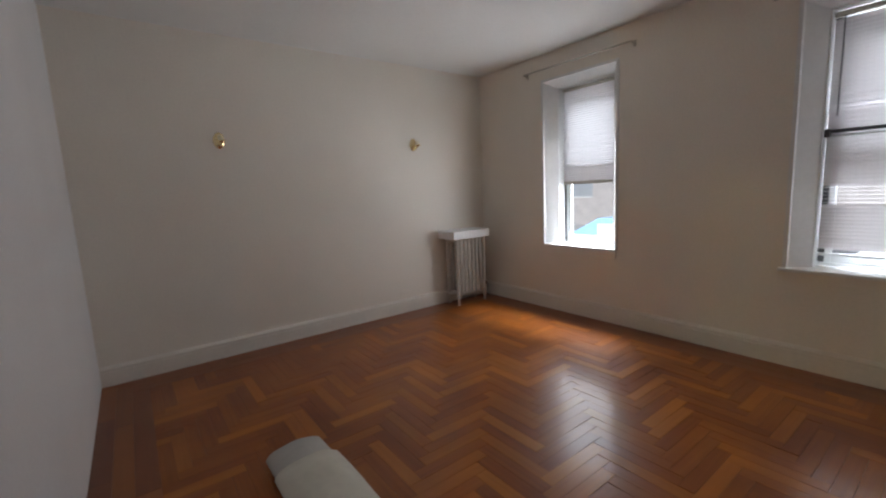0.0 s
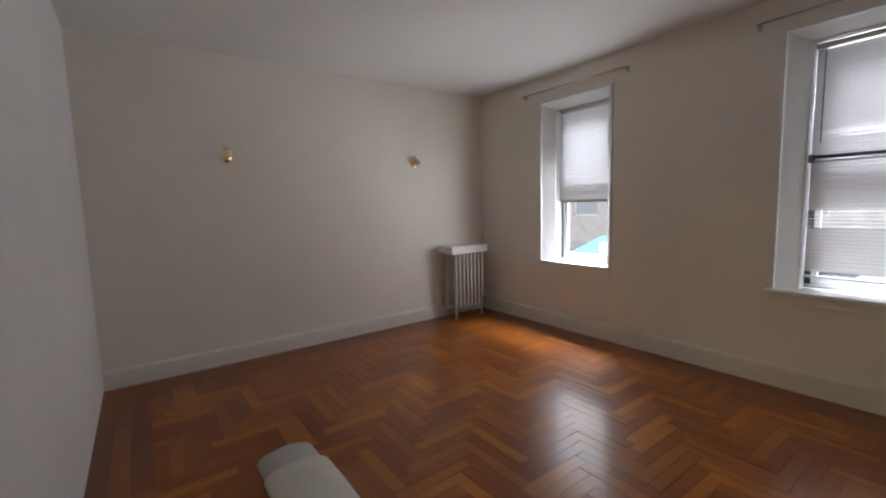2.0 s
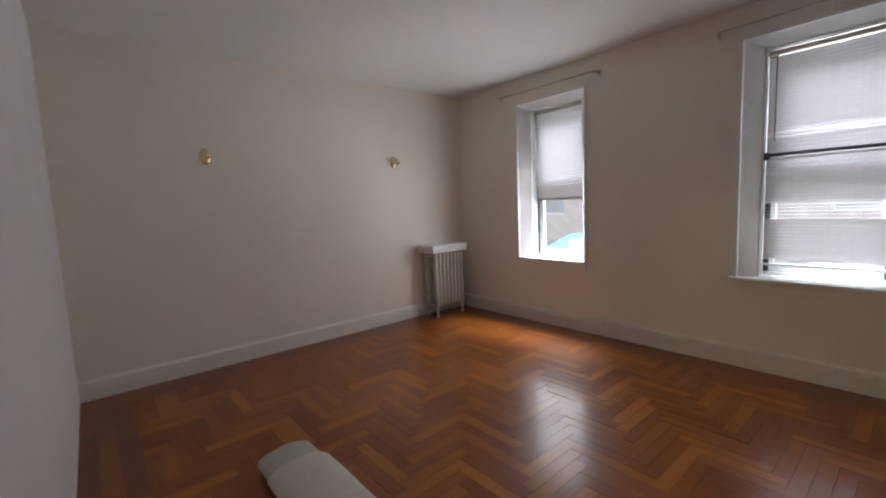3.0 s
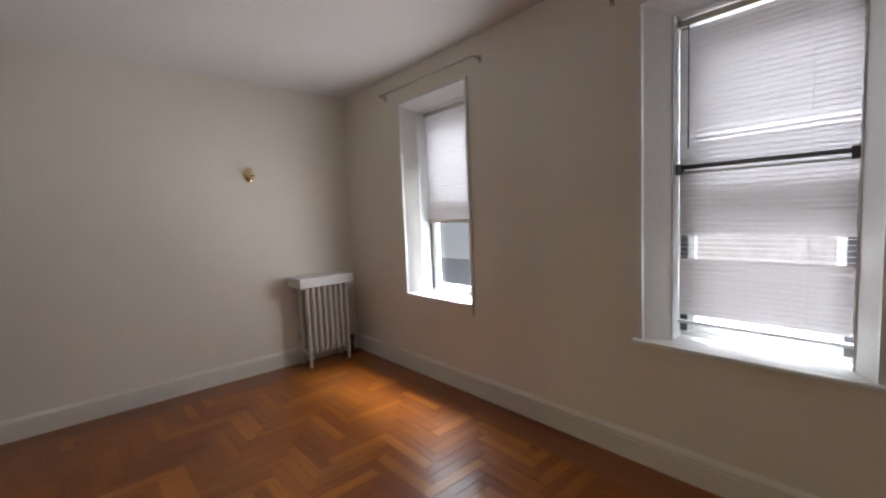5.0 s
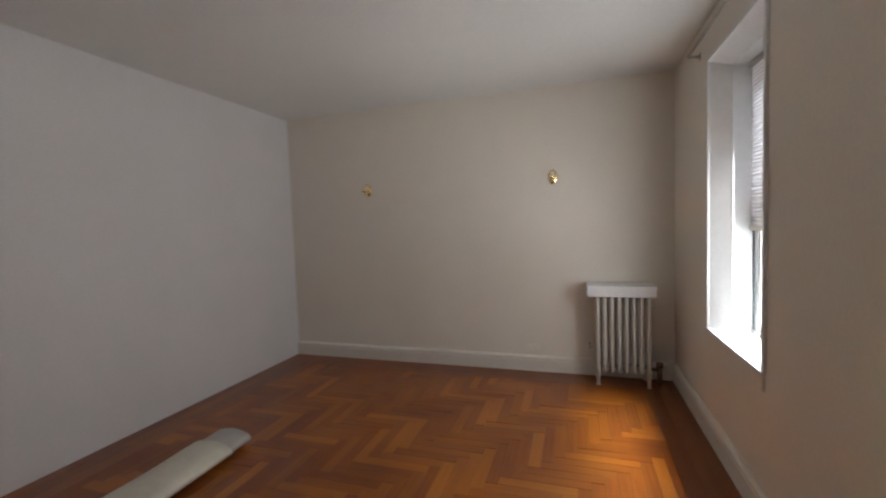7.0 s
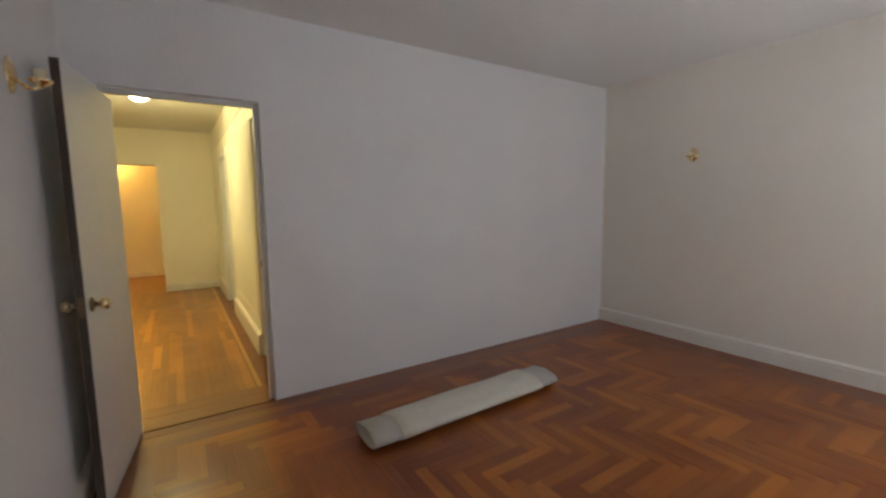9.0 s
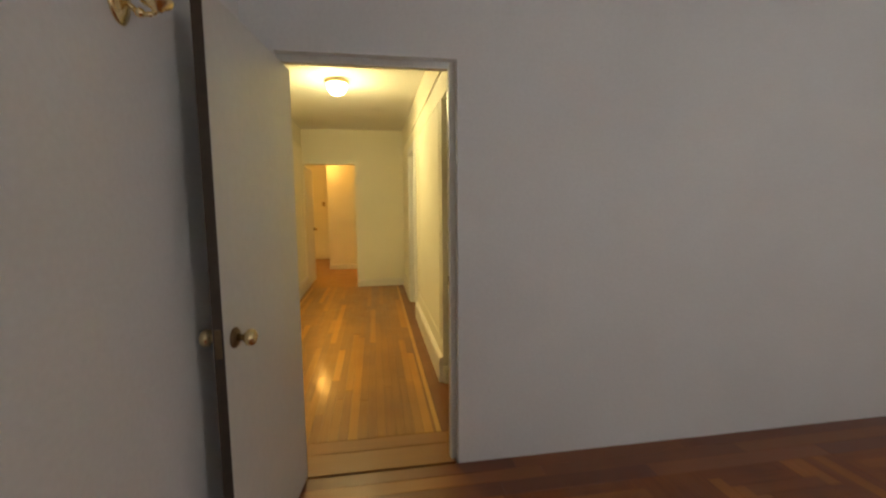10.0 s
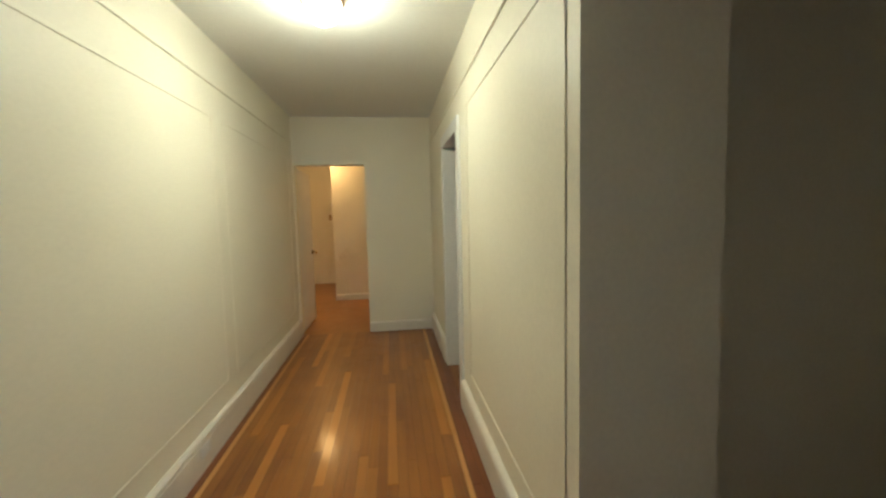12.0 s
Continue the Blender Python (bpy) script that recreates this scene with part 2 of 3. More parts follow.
def pierced(axis, a, b, u0, u1, z0, z1, holes):
    """A wall across axis from a to b, running from u0 to u1, with holes (u0, u1, z0, z1) that go right through it."""
    us = sorted({u0, u1, *[h[0] for h in holes], *[h[1] for h in holes]})
    zs = sorted({z0, z1, *[h[2] for h in holes], *[h[3] for h in holes]})
    us, zs = [u for u in us if u0 <= u <= u1], [z for z in zs if z0 <= z <= z1]
    bm = bmesh.new()
    known = {}

    def vert(s, u, z):
        k = (s, u, z)
        if k not in known:
            known[k] = bm.verts.new((s, u, z) if axis == "x" else (u, s, z))
        return known[k]

    def solid(i, j):
        if not (0 <= i < len(us) - 1 and 0 <= j < len(zs) - 1):
            return False
        cu, cz = (us[i] + us[i + 1]) / 2, (zs[j] + zs[j + 1]) / 2
        return not any(h[0] < cu < h[1] and h[2] < cz < h[3] for h in holes)

    for i in range(len(us) - 1):
        for j in range(len(zs) - 1):
            if not solid(i, j):
                continue
            U, V, P, Q = us[i], us[i + 1], zs[j], zs[j + 1]
            for s in (a, b):
                bm.faces.new([vert(s, U, P), vert(s, V, P), vert(s, V, Q), vert(s, U, Q)])
            for di, dj, (e, f) in ((-1, 0, ((U, P), (U, Q))), (1, 0, ((V, P), (V, Q))), (0, -1, ((U, P), (V, P))), (0, 1, ((U, Q), (V, Q)))):
                if not solid(i + di, j + dj):
                    bm.faces.new([vert(a, *e), vert(a, *f), vert(b, *f), vert(b, *e)])
    bmesh.ops.recalc_face_normals(bm, faces=bm.faces)
    return bm


def structure(name, bm, mat, label, category):
    return tagged(mesh_object(name, bm, mat), label, category, kind="structure")


def empty(name, x, y, z, label, category, group=""):
    ob = new(name)
    ob.location = (x, y, z)
    return tagged(ob, label, category, group)


# ---- the rooms ----
H = 2.63
W1 = (-1.705, -1.075, 0.68, 2.285)
W2 = (-3.83, -3.14, 0.665, 2.32)
SPLAY, SPLAY_NORTH = 0.08, 0.12


def hole(w):
    return (w[0] - SPLAY, w[1] + SPLAY_NORTH, w[2], w[3] + SPLAY)


DOOR = (-4.465, -3.625, -0.1, 2.065)
structure("wall_east", pierced("x", 0.0, 0.32, -4.8, 0.2, -0.1, H + 0.1, [hole(W1), hole(W2)]), CREAM, "cream painted plaster wall with two deep windows", "wall")
structure("wall_north", pierced("y", 0.0, 0.2, -4.05, 0.0, -0.1, H + 0.1, []), CREAM, "cream painted plaster wall with two brass sconces", "wall")
structure("wall_south", pierced("y", -4.8, -4.6, -3.85, 0.0, -0.1, H + 0.1, []), PALE, "pale grey painted wall behind the open door", "wall")
structure("wall_west", pierced("x", -3.98, -3.85, -5.38, 0.0, -0.1, H + 0.1, [DOOR]), PALE, "pale grey painted wall with a doorway to the hall", "wall")
structure("ceiling_room", boxes((-3.85, 0.0, -4.6, 0.0, H, H + 0.1)), CEIL, "plain white plaster ceiling of the room", "ceiling")
structure("floor_room", boxes((-3.85, 0.0, -4.6, 0.0, -0.1, -0.006)), SUBFLOOR, "varnished brown herringbone parquet floor", "floor")

# hall
structure("wall_hall_south", pierced("y", -5.38, -5.18, -8.95, -3.98, -0.1, H + 0.1, []), HALLP, "cream hall wall with applied panel moulding", "wall")
structure("wall_hall_north", pierced("y", -3.54, -3.40, -8.95, -3.98, -0.1, H + 0.1, [(-4.87, -4.03, -0.1, 2.13), (-7.62, -6.85, -0.1, 2.05)]), HALLP, "cream hall wall with a closet opening and a doorway", "wall")
structure("wall_hall_west", pierced("x", -9.10, -8.95, -6.6, -3.2, -0.1, H + 0.1, [(-5.16, -4.345, -0.1, 2.05)]), HALLP, "cream end wall of the hall with a doorway", "wall")
structure("ceiling_hall", boxes((-8.95, -3.98, -5.18, -3.54, 2.61, 2.73)), CEIL, "white hall ceiling with one lamp", "ceiling")
structure("floor_hall", boxes((-8.95, -3.98, -5.18, -3.54, -0.1, -0.006)), SUBFLOOR, "varnished oak strip floor of the hall", "floor")
# unlit closet beside the doorway: a short return, then a wider space behind it
structure("wall_closet_return", boxes((-4.99, -4.87, -3.40, -3.11, -0.1, H)), HALLP, "unlit cream return wall of the hall closet", "wall")
structure("wall_closet_west", boxes((-5.25, -5.15, -3.11, -2.0, -0.1, H)), HALLP, "unlit cream side wall of the hall closet", "wall")
structure("wall_closet_south", boxes((-5.25, -4.99, -3.21, -3.11, -0.1, H)), HALLP, "unlit wall behind the closet return", "wall")
structure("wall_closet_north", boxes((-5.15, -3.98, -2.1, -2.0, -0.1, H)), HALLP, "unlit cream back wall of the hall closet", "wall")
structure("ceiling_closet", boxes((-5.15, -3.98, -3.40, -2.1, 2.5, H)), CEIL, "closet ceiling in shadow", "ceiling")
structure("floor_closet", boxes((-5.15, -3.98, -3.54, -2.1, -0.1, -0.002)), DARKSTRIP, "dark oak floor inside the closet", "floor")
# side room off the hall
structure("wall_side_room", boxes((-8.2, -8.1, -3.40, -1.6, -0.1, H), (-6.4, -6.3, -3.40, -1.6, -0.1, H), (-8.1, -6.4, -1.7, -1.6, -0.1, H)), PALE, "pale walls of a side room off the hall", "wall")
structure("ceiling_side_room", boxes((-8.1, -6.4, -3.40, -1.7, H - 0.02, H + 0.1)), CEIL, "side room ceiling", "ceiling")
structure("floor_side_room", boxes((-8.1, -6.4, -3.54, -1.7, -0.1, -0.002)), STRIP, "oak floor of the side room", "floor")
# space past the hall
structure("wall_far", boxes((-13.1, -12.95, -6.6, -4.9, -0.1, H), (-12.95, -11.05, -5.02, -4.9, -0.1, H), (-11.05, -9.1, -3.4, -3.25, -0.1, H), (-11.2, -11.05, -4.9, -3.25, -0.1, H), (-13.1, -9.1, -6.75, -6.6, -0.1, H)), HALLP, "cream walls of the room past the hall in orange lamplight", "wall")
structure("ceiling_far", boxes((-13.1, -9.1, -6.6, -3.4, 2.61, 2.73)), CEIL, "ceiling of the room past the hall", "ceiling")
structure("floor_far", boxes((-12.95, -8.95, -6.6, -3.4, -0.1, -0.001)), STRIP, "oak floor of the room past the hall", "floor")

# ---- baseboards and trim ----
def baseboard(name, axis, wall, sign, u0, u1, h, mat):
    """A moulded skirting: board and rounded cap. sign: the way that it stands out from the wall."""
    prof = [(0, 0), (0.030, 0), (0.030, h - 0.040), (0.027, h - 0.036), (0.027, h - 0.030), (0.030, h - 0.026), (0.029, h - 0.016), (0.018, h - 0.006), (0.007, h), (0, h)]
    bm = bmesh.new()
    ends = []
    for u in (u0, u1):
        ends.append([bm.verts.new((wall + sign * d, u, z) if axis == "x" else (u, wall + sign * d, z)) for d, z in prof])
    n = len(prof)
    for i in range(n):
        bm.faces.new((ends[0][i], ends[0][(i + 1) % n], ends[1][(i + 1) % n], ends[1][i]))
    bm.faces.new(ends[0])
    bm.faces.new(ends[1][::-1])
    bmesh.ops.recalc_face_normals(bm, faces=bm.faces)
    return structure(name, bm, mat, "painted wooden baseboard with a moulded cap", "baseboard")


baseboard("baseboard_north", "y", 0.0, -1, -3.848, -0.028, 0.145, SKIRT)
baseboard("baseboard_east", "x", 0.0, -1, -4.598, -0.002, 0.155, SKIRT)
baseboard("baseboard_south", "y", -4.6, 1, -3.848, -0.028, 0.145, SKIRT)
baseboard("baseboard_hall_south", "y", -5.18, 1, -8.948, -3.982, 0.20, SKIRT)
baseboard("baseboard_hall_north", "y", -3.54, -1, -6.77, -4.875, 0.20, SKIRT)
baseboard("baseboard_hall_north", "y", -3.54, -1, -8.92, -7.70, 0.20, SKIRT)
baseboard("baseboard_hall_west", "x", -8.95, 1, -4.34, -3.57, 0.12, SKIRT)
baseboard("baseboard_closet", "x", -4.87, 1, -3.53, -3.112, 0.12, HALLP)
baseboard("baseboard_far", "x", -11.05, 1, -5.02, -3.42, 0.10, SKIRT)


def moulding_frame(name, wall, sign, x0, x1, z0, z1, label):
    """Applied panel moulding on a hall wall: four half-round strips."""
    thing = tagged(new(name), label, "moulding", kind="structure")
    w, d = 0.018, 0.006
    for a, b, c, e in ((x0, x1, z0, z0 + w), (x0, x1, z1 - w, z1), (x0, x0 + w, z0 + w, z1 - w), (x1 - w, x1, z0 + w, z1 - w)):
        ys = sorted((wall, wall + sign * d))
        part("moulding_strip", boxes((a, b, ys[0], ys[1], c, e), bevel=0.003), HALLP, thing)
    return thing


moulding_frame("trim_panel", -5.18, 1, -6.72, -4.14, 0.325, 2.11, "cream panel moulding on the hall wall")
moulding_frame("trim_panel", -5.18, 1, -8.74, -6.88, 0.325, 2.11, "cream panel moulding near the end of the hall")
moulding_frame("trim_panel", -3.54, -1, -6.50, -4.955, 0.325, 2.14, "cream panel moulding beside the closet opening")
for y0, y1, x0, x1 in ((-5.18, -5.168, -8.945, -3.985), (-3.552, -3.54, -8.945, -3.985)):
    structure("trim_picture_rail", boxes((x0, x1, y0, y1, 2.305, 2.33), bevel=0.004), HALLP, "cream picture rail under the hall ceiling", "trim")

# door frame between room and hall: stops, and the strike plate
frame_thing = tagged(new("door_frame_1"), "off-white door frame with rebate and stop", "door frame", kind="structure")
part("door_stop", boxes((-3.935, -3.893, -3.66, -3.623, 0.0, 2.067), bevel=0.004), DOORP, frame_thing)
part("door_stop", boxes((-3.935, -3.893, -4.467, -4.448, 0.0, 2.067), bevel=0.004), DOORP, frame_thing)
part("door_stop", boxes((-3.935, -3.893, -4.448, -3.66, 2.03, 2.067), bevel=0.004), DOORP, frame_thing)
part("jamb_lining", boxes((-3.984, -3.937, -3.632, -3.622, 0.0, 2.06)), DOORP, frame_thing)
part("jamb_lining", boxes((-3.984, -3.937, -4.468, -4.458, 0.0, 2.06)), DOORP, frame_thing)
part("strike_plate", boxes((-3.92, -3.90, -3.6635, -3.6605, 0.955, 1.0), bevel=0.001), BRONZE, frame_thing, "dark metal strike plate")

# doorway to the side room
side_frame = tagged(new("door_frame_2"), "glossy white frame of the side doorway", "door frame", kind="structure")
part("casing", boxes((-6.85, -6.765, -3.562, -3.54, 0.0, 2.13), bevel=0.006), TRIM, side_frame)
part("casing", boxes((-7.705, -7.62, -3.562, -3.54, 0.0, 2.13), bevel=0.006), TRIM, side_frame)
part("casing", boxes((-7.62, -6.85, -3.562, -3.54, 2.05, 2.13), bevel=0.006), TRIM, side_frame)
part("jamb_lining", boxes((-7.62, -7.605, -3.56, -3.39, 0.0, 2.05)), TRIM, side_frame)
part("jamb_lining", boxes((-6.865, -6.85, -3.56, -3.39, 0.0, 2.05)), TRIM, side_frame)
part("head_lining", boxes((-7.605, -6.865, -3.56, -3.39, 2.035, 2.05)), TRIM, side_frame)

# ---- doors ----
def knob_profile():
    return [(0.0, 0.0), (0.033, 0.0), (0.033, 0.004), (0.027, 0.009), (0.012, 0.011), (0.010, 0.028), (0.017, 0.034), (0.026, 0.042), (0.0275, 0.052), (0.024, 0.062), (0.014, 0.067), (0.0, 0.068)]


def door_leaf(name, width, height, label, knob_height, mat, knob_mats):
    """A flush door on its hinge edge: x runs along the leaf, its faces look along y."""
    thing = tagged(new(name), label, "door", kind="structure")
    t = 0.036
    part("leaf", boxes((0, width, -t, 0, 0.008, height), bevel=0.003), mat, thing)
    # thin strip on the free edge, coloured much darker than the leaf's faces
    part("leaf_edge", boxes((width - 0.001, width + 0.001, -t + 0.002, -0.002, 0.01, height - 0.002)), EDGEDARK, thing, "dark edge of the leaf")
    for s, m in ((1, knob_mats[0]), (-1, knob_mats[1])):
        mm = Matrix.Translation((width - 0.065, 0 if s > 0 else -t, knob_height)) @ pose(0, 0, 0, -90 * s, 0, 0)
        k = part("door_knob", lathe(bmesh.new(), knob_profile()[4:], mm), m, thing, "round worn door knob", smooth=True)
        part("rosette", lathe(bmesh.new(), knob_profile()[:5] + [(0.0, 0.0112)], mm), BRONZE, thing, "dark bronze rosette", smooth=True)
    part("latch_plate", boxes((width + 0.0005, width + 0.003, -0.028, -0.008, knob_height - 0.045, knob_height + 0.045)), BRONZE, thing, "dark bronze latch plate")
    for z in (0.22, 1.0, height - 0.22):
        part("hinge", rod(bmesh.new(), (0.0, -0.004 - t, z - 0.045), (0.0, -0.004 - t, z + 0.045), 0.006), DOORP, thing)
    return thing


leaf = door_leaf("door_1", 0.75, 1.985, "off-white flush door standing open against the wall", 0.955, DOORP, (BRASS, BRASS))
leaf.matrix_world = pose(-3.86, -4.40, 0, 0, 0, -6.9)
far_leaf = door_leaf("door_2", 0.74, 2.02, "white flush door standing open past the hall", 0.95, TRIM, (BRASS, BRASS))
far_leaf.matrix_world = pose(-9.08, -5.158, 0, 0, 0, 179) @ Matrix.Diagonal((1, -1, 1, 1))


# ---- windows ----
def prism(profile, a, b, along):
    """A profile in (x, y) drawn out along z, or in (x, z) along y."""
    bm = bmesh.new()
    ends = [[bm.verts.new((p, q, h) if along == "z" else (p, h, q)) for p, q in profile] for h in (a, b)]
    n = len(profile)
    for i in range(n):
        bm.faces.new((ends[0][i], ends[0][(i + 1) % n], ends[1][(i + 1) % n], ends[1][i]))
    bm.faces.new(ends[0])
    bm.faces.new(ends[1][::-1])
    bmesh.ops.recalc_face_normals(bm, faces=bm.faces)
    return bm


def window(name, opening, label, sash_mat, c, cn, track, horn):
    y0, y1, z0, z1 = opening
    thing = tagged(new(name), label, "window", kind="structure")
    for ya, yb in ((y0, y0 - c), (y1, y1 + cn)):
        s = 1 if yb > ya else -1
        part("casing", prism([(-0.014, yb + s * 0.012), (-0.014, yb - s * 0.012), (0.0, yb - s * 0.018), (0.085, ya), (0.085, yb), (0.0, yb), (0.0, yb + s * 0.012)], z0 + 0.02, z1 + c + 0.012, "z"), TRIM, thing, "white splayed casing")
    part("casing", prism([(-0.0135, z1 + c + 0.0118), (-0.0135, z1 + c - 0.012), (0.0, z1 + c - 0.018), (0.085, z1), (0.085, z1 + c), (0.0, z1 + c), (0.0, z1 + c + 0.0118)], y0 - c + 0.012, y1 + cn - 0.012, "y"), TRIM, thing, "white splayed head casing")
    part("window_sill", boxes((-0.001, 0.20, y0 - c + 0.002, y1 + cn - 0.002, z0 + 0.001, z0 + 0.022), (-0.016 - horn, -0.001, y0 - c - horn, y1 + cn + horn, z0, z0 + 0.022), bevel=0.005), TRIM, thing, "glossy white window sill")
    part("apron", boxes((-0.014, 0.0, y0 - c, y1 + cn, z0 - 0.07, z0), bevel=0.004), CREAM, thing)
    for a, b in ((y0, y0 + 0.008), (y1 - 0.008, y1)):
        part("reveal_lining", boxes((0.085, 0.30, a, b, z0 + 0.022, z1)), TRIM, thing)
    part("reveal_lining", boxes((0.085, 0.30, y0 + 0.008, y1 - 0.008, z1 - 0.008, z1)), TRIM, thing)
    part("backing", boxes((0.085, 0.30, y0 - c, y0, z0 + 0.022, z1 + c), (0.085, 0.30, y1, y1 + cn, z0 + 0.022, z1 + c), (0.085, 0.30, y0, y1, z1, z1 + c)), TRIM, thing)
    a, b = y0 + 0.008, y1 - 0.008
    # outer frame
    part("window_frame", boxes((0.20, 0.285, a, a + 0.022, z0 + 0.022, z1 - 0.008), (0.20, 0.285, b - 0.022, b, z0 + 0.022, z1 - 0.008), (0.20, 0.285, a + 0.022, b - 0.022, z1 - 0.035, z1 - 0.008), (0.195, 0.285, a + 0.022, b - 0.022, z0 + 0.022, z0 + 0.045), bevel=0.002), sash_mat, thing)
    for ya in (a + 0.001, b - track - 0.001):
        part("side_track", boxes((0.188, 0.194, ya, ya + track, z0 + 0.05, z1 - 0.04), bevel=0.001), DARKM, thing, "dark sash track")
    mid = 1.52
    for nm, xa, za, zb in (("lower_sash", 0.205, z0 + 0.046, mid + 0.02), ("upper_sash", 0.245, mid - 0.02, z1 - 0.036)):
        ya, yb, r = a + 0.024, b - 0.024, 0.042
        sash = part(nm, boxes((xa, xa + 0.034, ya, ya + r, za, zb), (xa, xa + 0.034, yb - r, yb, za, zb), (xa, xa + 0.034, ya + r, yb - r, za, za + r + 0.012), (xa, xa + 0.034, ya + r, yb - r, zb - r, zb), bevel=0.003), sash_mat, thing)
        pane = part("pane", boxes((xa + 0.014, xa + 0.019, ya + r, yb - r, za + r + 0.012, zb - r)), GLASS, sash, "clear glass pane")
        pane.visible_shadow = False
    return thing


window("window_1", W1, "white double-hung window deep in the wall with a half-lowered shade", VINYL, SPLAY, SPLAY_NORTH, 0.016, 0.004)
win2 = window("window_2", W2, "white double-hung window deep in the wall behind mini blinds", VINYL, SPLAY, SPLAY_NORTH, 0.034, 0.03)

# shade in the first window
shade = empty("pleated_blind", 0.18, -1.37, 2.24, "white pleated window shade lowered more than half way", "blind")
y0, y1 = W1[0] + 0.009, W1[1] - 0.009


def pleats(za, zb, n):
    bm = bmesh.new()
    rows = []
    for i in range(n + 1):
        z = zb + (za - zb) * i / n
        x = 0.0022 if i % 2 else -0.0022
        rows.append([bm.verts.new((x, y - (-1.37), z - 2.24)) for y in (y0 + 0.0005, y1 - 0.0005)])
    for p, q in zip(rows, rows[1:]):
        bm.faces.new((p[0], p[1], q[1], q[0]))
    return bm


part("shade_cloth", pleats(1.345, 2.255, 84), SHADE, shade)
part("head_rail", boxes((-0.02, 0.02, y0 + 1.37, y1 + 1.37, 0.010, 0.034), bevel=0.004), STEEL, shade, "grey metal head rail")
part("bottom_rail", boxes((-0.012, 0.012, y0 + 1.374, y1 + 1.366, -0.925, -0.895), bevel=0.004), STEEL, shade, "grey metal bottom rail")

# mini blind in the second window
blind = empty("mini_blind", 0.155, -3.45, 2.29, "white aluminium mini blind with some slats tilted open", "blind")
b0, b1 = W2[0] + 0.011 + 3.45, W2[1] - 0.011 + 3.45
part("head_rail", boxes((-0.014, 0.014, b0, b1, -0.02, 0.012), bevel=0.002), STEEL, blind, "grey head rail")
part("bottom_rail", boxes((-0.011, 0.011, b0, b1, -1.525, -1.508), bevel=0.003), VINYL, blind)
bm = bmesh.new()
w, n = 0.028, 4
top = []
for i in range(n + 1):
    u = (i / n - 0.5) * w
    h = 0.0022 * (1 - (2 * i / n - 1) ** 2)
    top.append([bm.verts.new((u, y, h)) for y in (b0 + 0.004, b1 - 0.004)])
for p, q in zip(top, top[1:]):
    bm.faces.new((p[0], q[0], q[1], p[1]))
first = part("slat", bm, SLAT, blind, smooth=True)
count = 0
z = -0.045
rnd = random.Random(4)
while z > -1.49:
    za = 2.29 + z
    opened = 1.095 < za < 1.235
    half_open = 1.70 < za < 1.735
    slat = first if count == 0 else new("slat", first.data)
    slat.parent = blind
    tilt = 4 if opened else (66 if half_open else 87 + rnd.uniform(-0.5, 0.5))
    slat.matrix_basis = pose(0, rnd.uniform(-0.001, 0.001), z, rnd.uniform(-0.05, 0.05), tilt, 0)
    count += 1
    z -= 0.0245
for y in (-0.22, 0.22):
    part("ladder_cord", rod(bmesh.new(), (-0.0135, y, -0.02), (-0.0135, y, -1.51), 0.0011, seg=6), VINYL, blind)
part("tilt_wand", rod(bmesh.new(), (-0.022, b1 - 0.05, -0.02), (-0.022, b1 - 0.05, -0.62), 0.0035, seg=8), DARKM, blind, "thin dark tilt wand")

# dark bar across the blind at the meeting rail, with its end brackets
bar = empty("window_bar", 0.125, -3.45, 1.575, "dark grey metal bar across the window blind", "bar")
part("bar", rod(bmesh.new(), (0, b0 - 0.002, 0.0), (0, b1 + 0.002, 0.0), 0.011, seg=12), DARKM, bar, smooth=True)
part("lower_bar", rod(bmesh.new(), (0.006, b0 - 0.002, -0.03), (0.006, b1 + 0.002, -0.03), 0.006, seg=12), VINYL, bar, "thin white rod", smooth=True)
for y in (b0 + 0.012, b1 - 0.012):
    part("bracket", boxes((-0.016, 0.03, y - 0.013, y + 0.013, -0.035, 0.016), bevel=0.003), DARKM, bar)


# ---- curtain rods ----
def curtain_rod(y0, y1, z):
    mid = (y0 + y1) / 2
    thing = empty("curtain_rod", 0, mid, z, "thin metal curtain rod with bent ends above a window", "curtain rod", "curtain rods")
    a, b = y0 - mid, y1 - mid
    bm = bmesh.new()
    rod(bm, (-0.075, a + 0.02, 0), (-0.075, b - 0.02, 0), 0.008, seg=10)
    for s, e in ((a, 1), (b, -1)):
        pts = [(-0.075, s + e * 0.02, 0), (-0.068, s + e * 0.006, 0), (-0.052, s, 0), (0.0, s, 0)]
        for p, q in zip(pts, pts[1:]):
            rod(bm, p, q, 0.008, seg=10)
    part("rod", bm, STEEL, thing, smooth=True)
    for s in (a, b):
        part("bracket", boxes((-0.006, 0.0, s - 0.012, s + 0.012, -0.03, 0.022), (-0.03, -0.004, s - 0.006, s + 0.006, -0.014, -0.007), bevel=0.0015), STEEL, thing)
    return thing


curtain_rod(-1.93, -0.76, 2.46)
curtain_rod(-4.05, -2.88, 2.47)


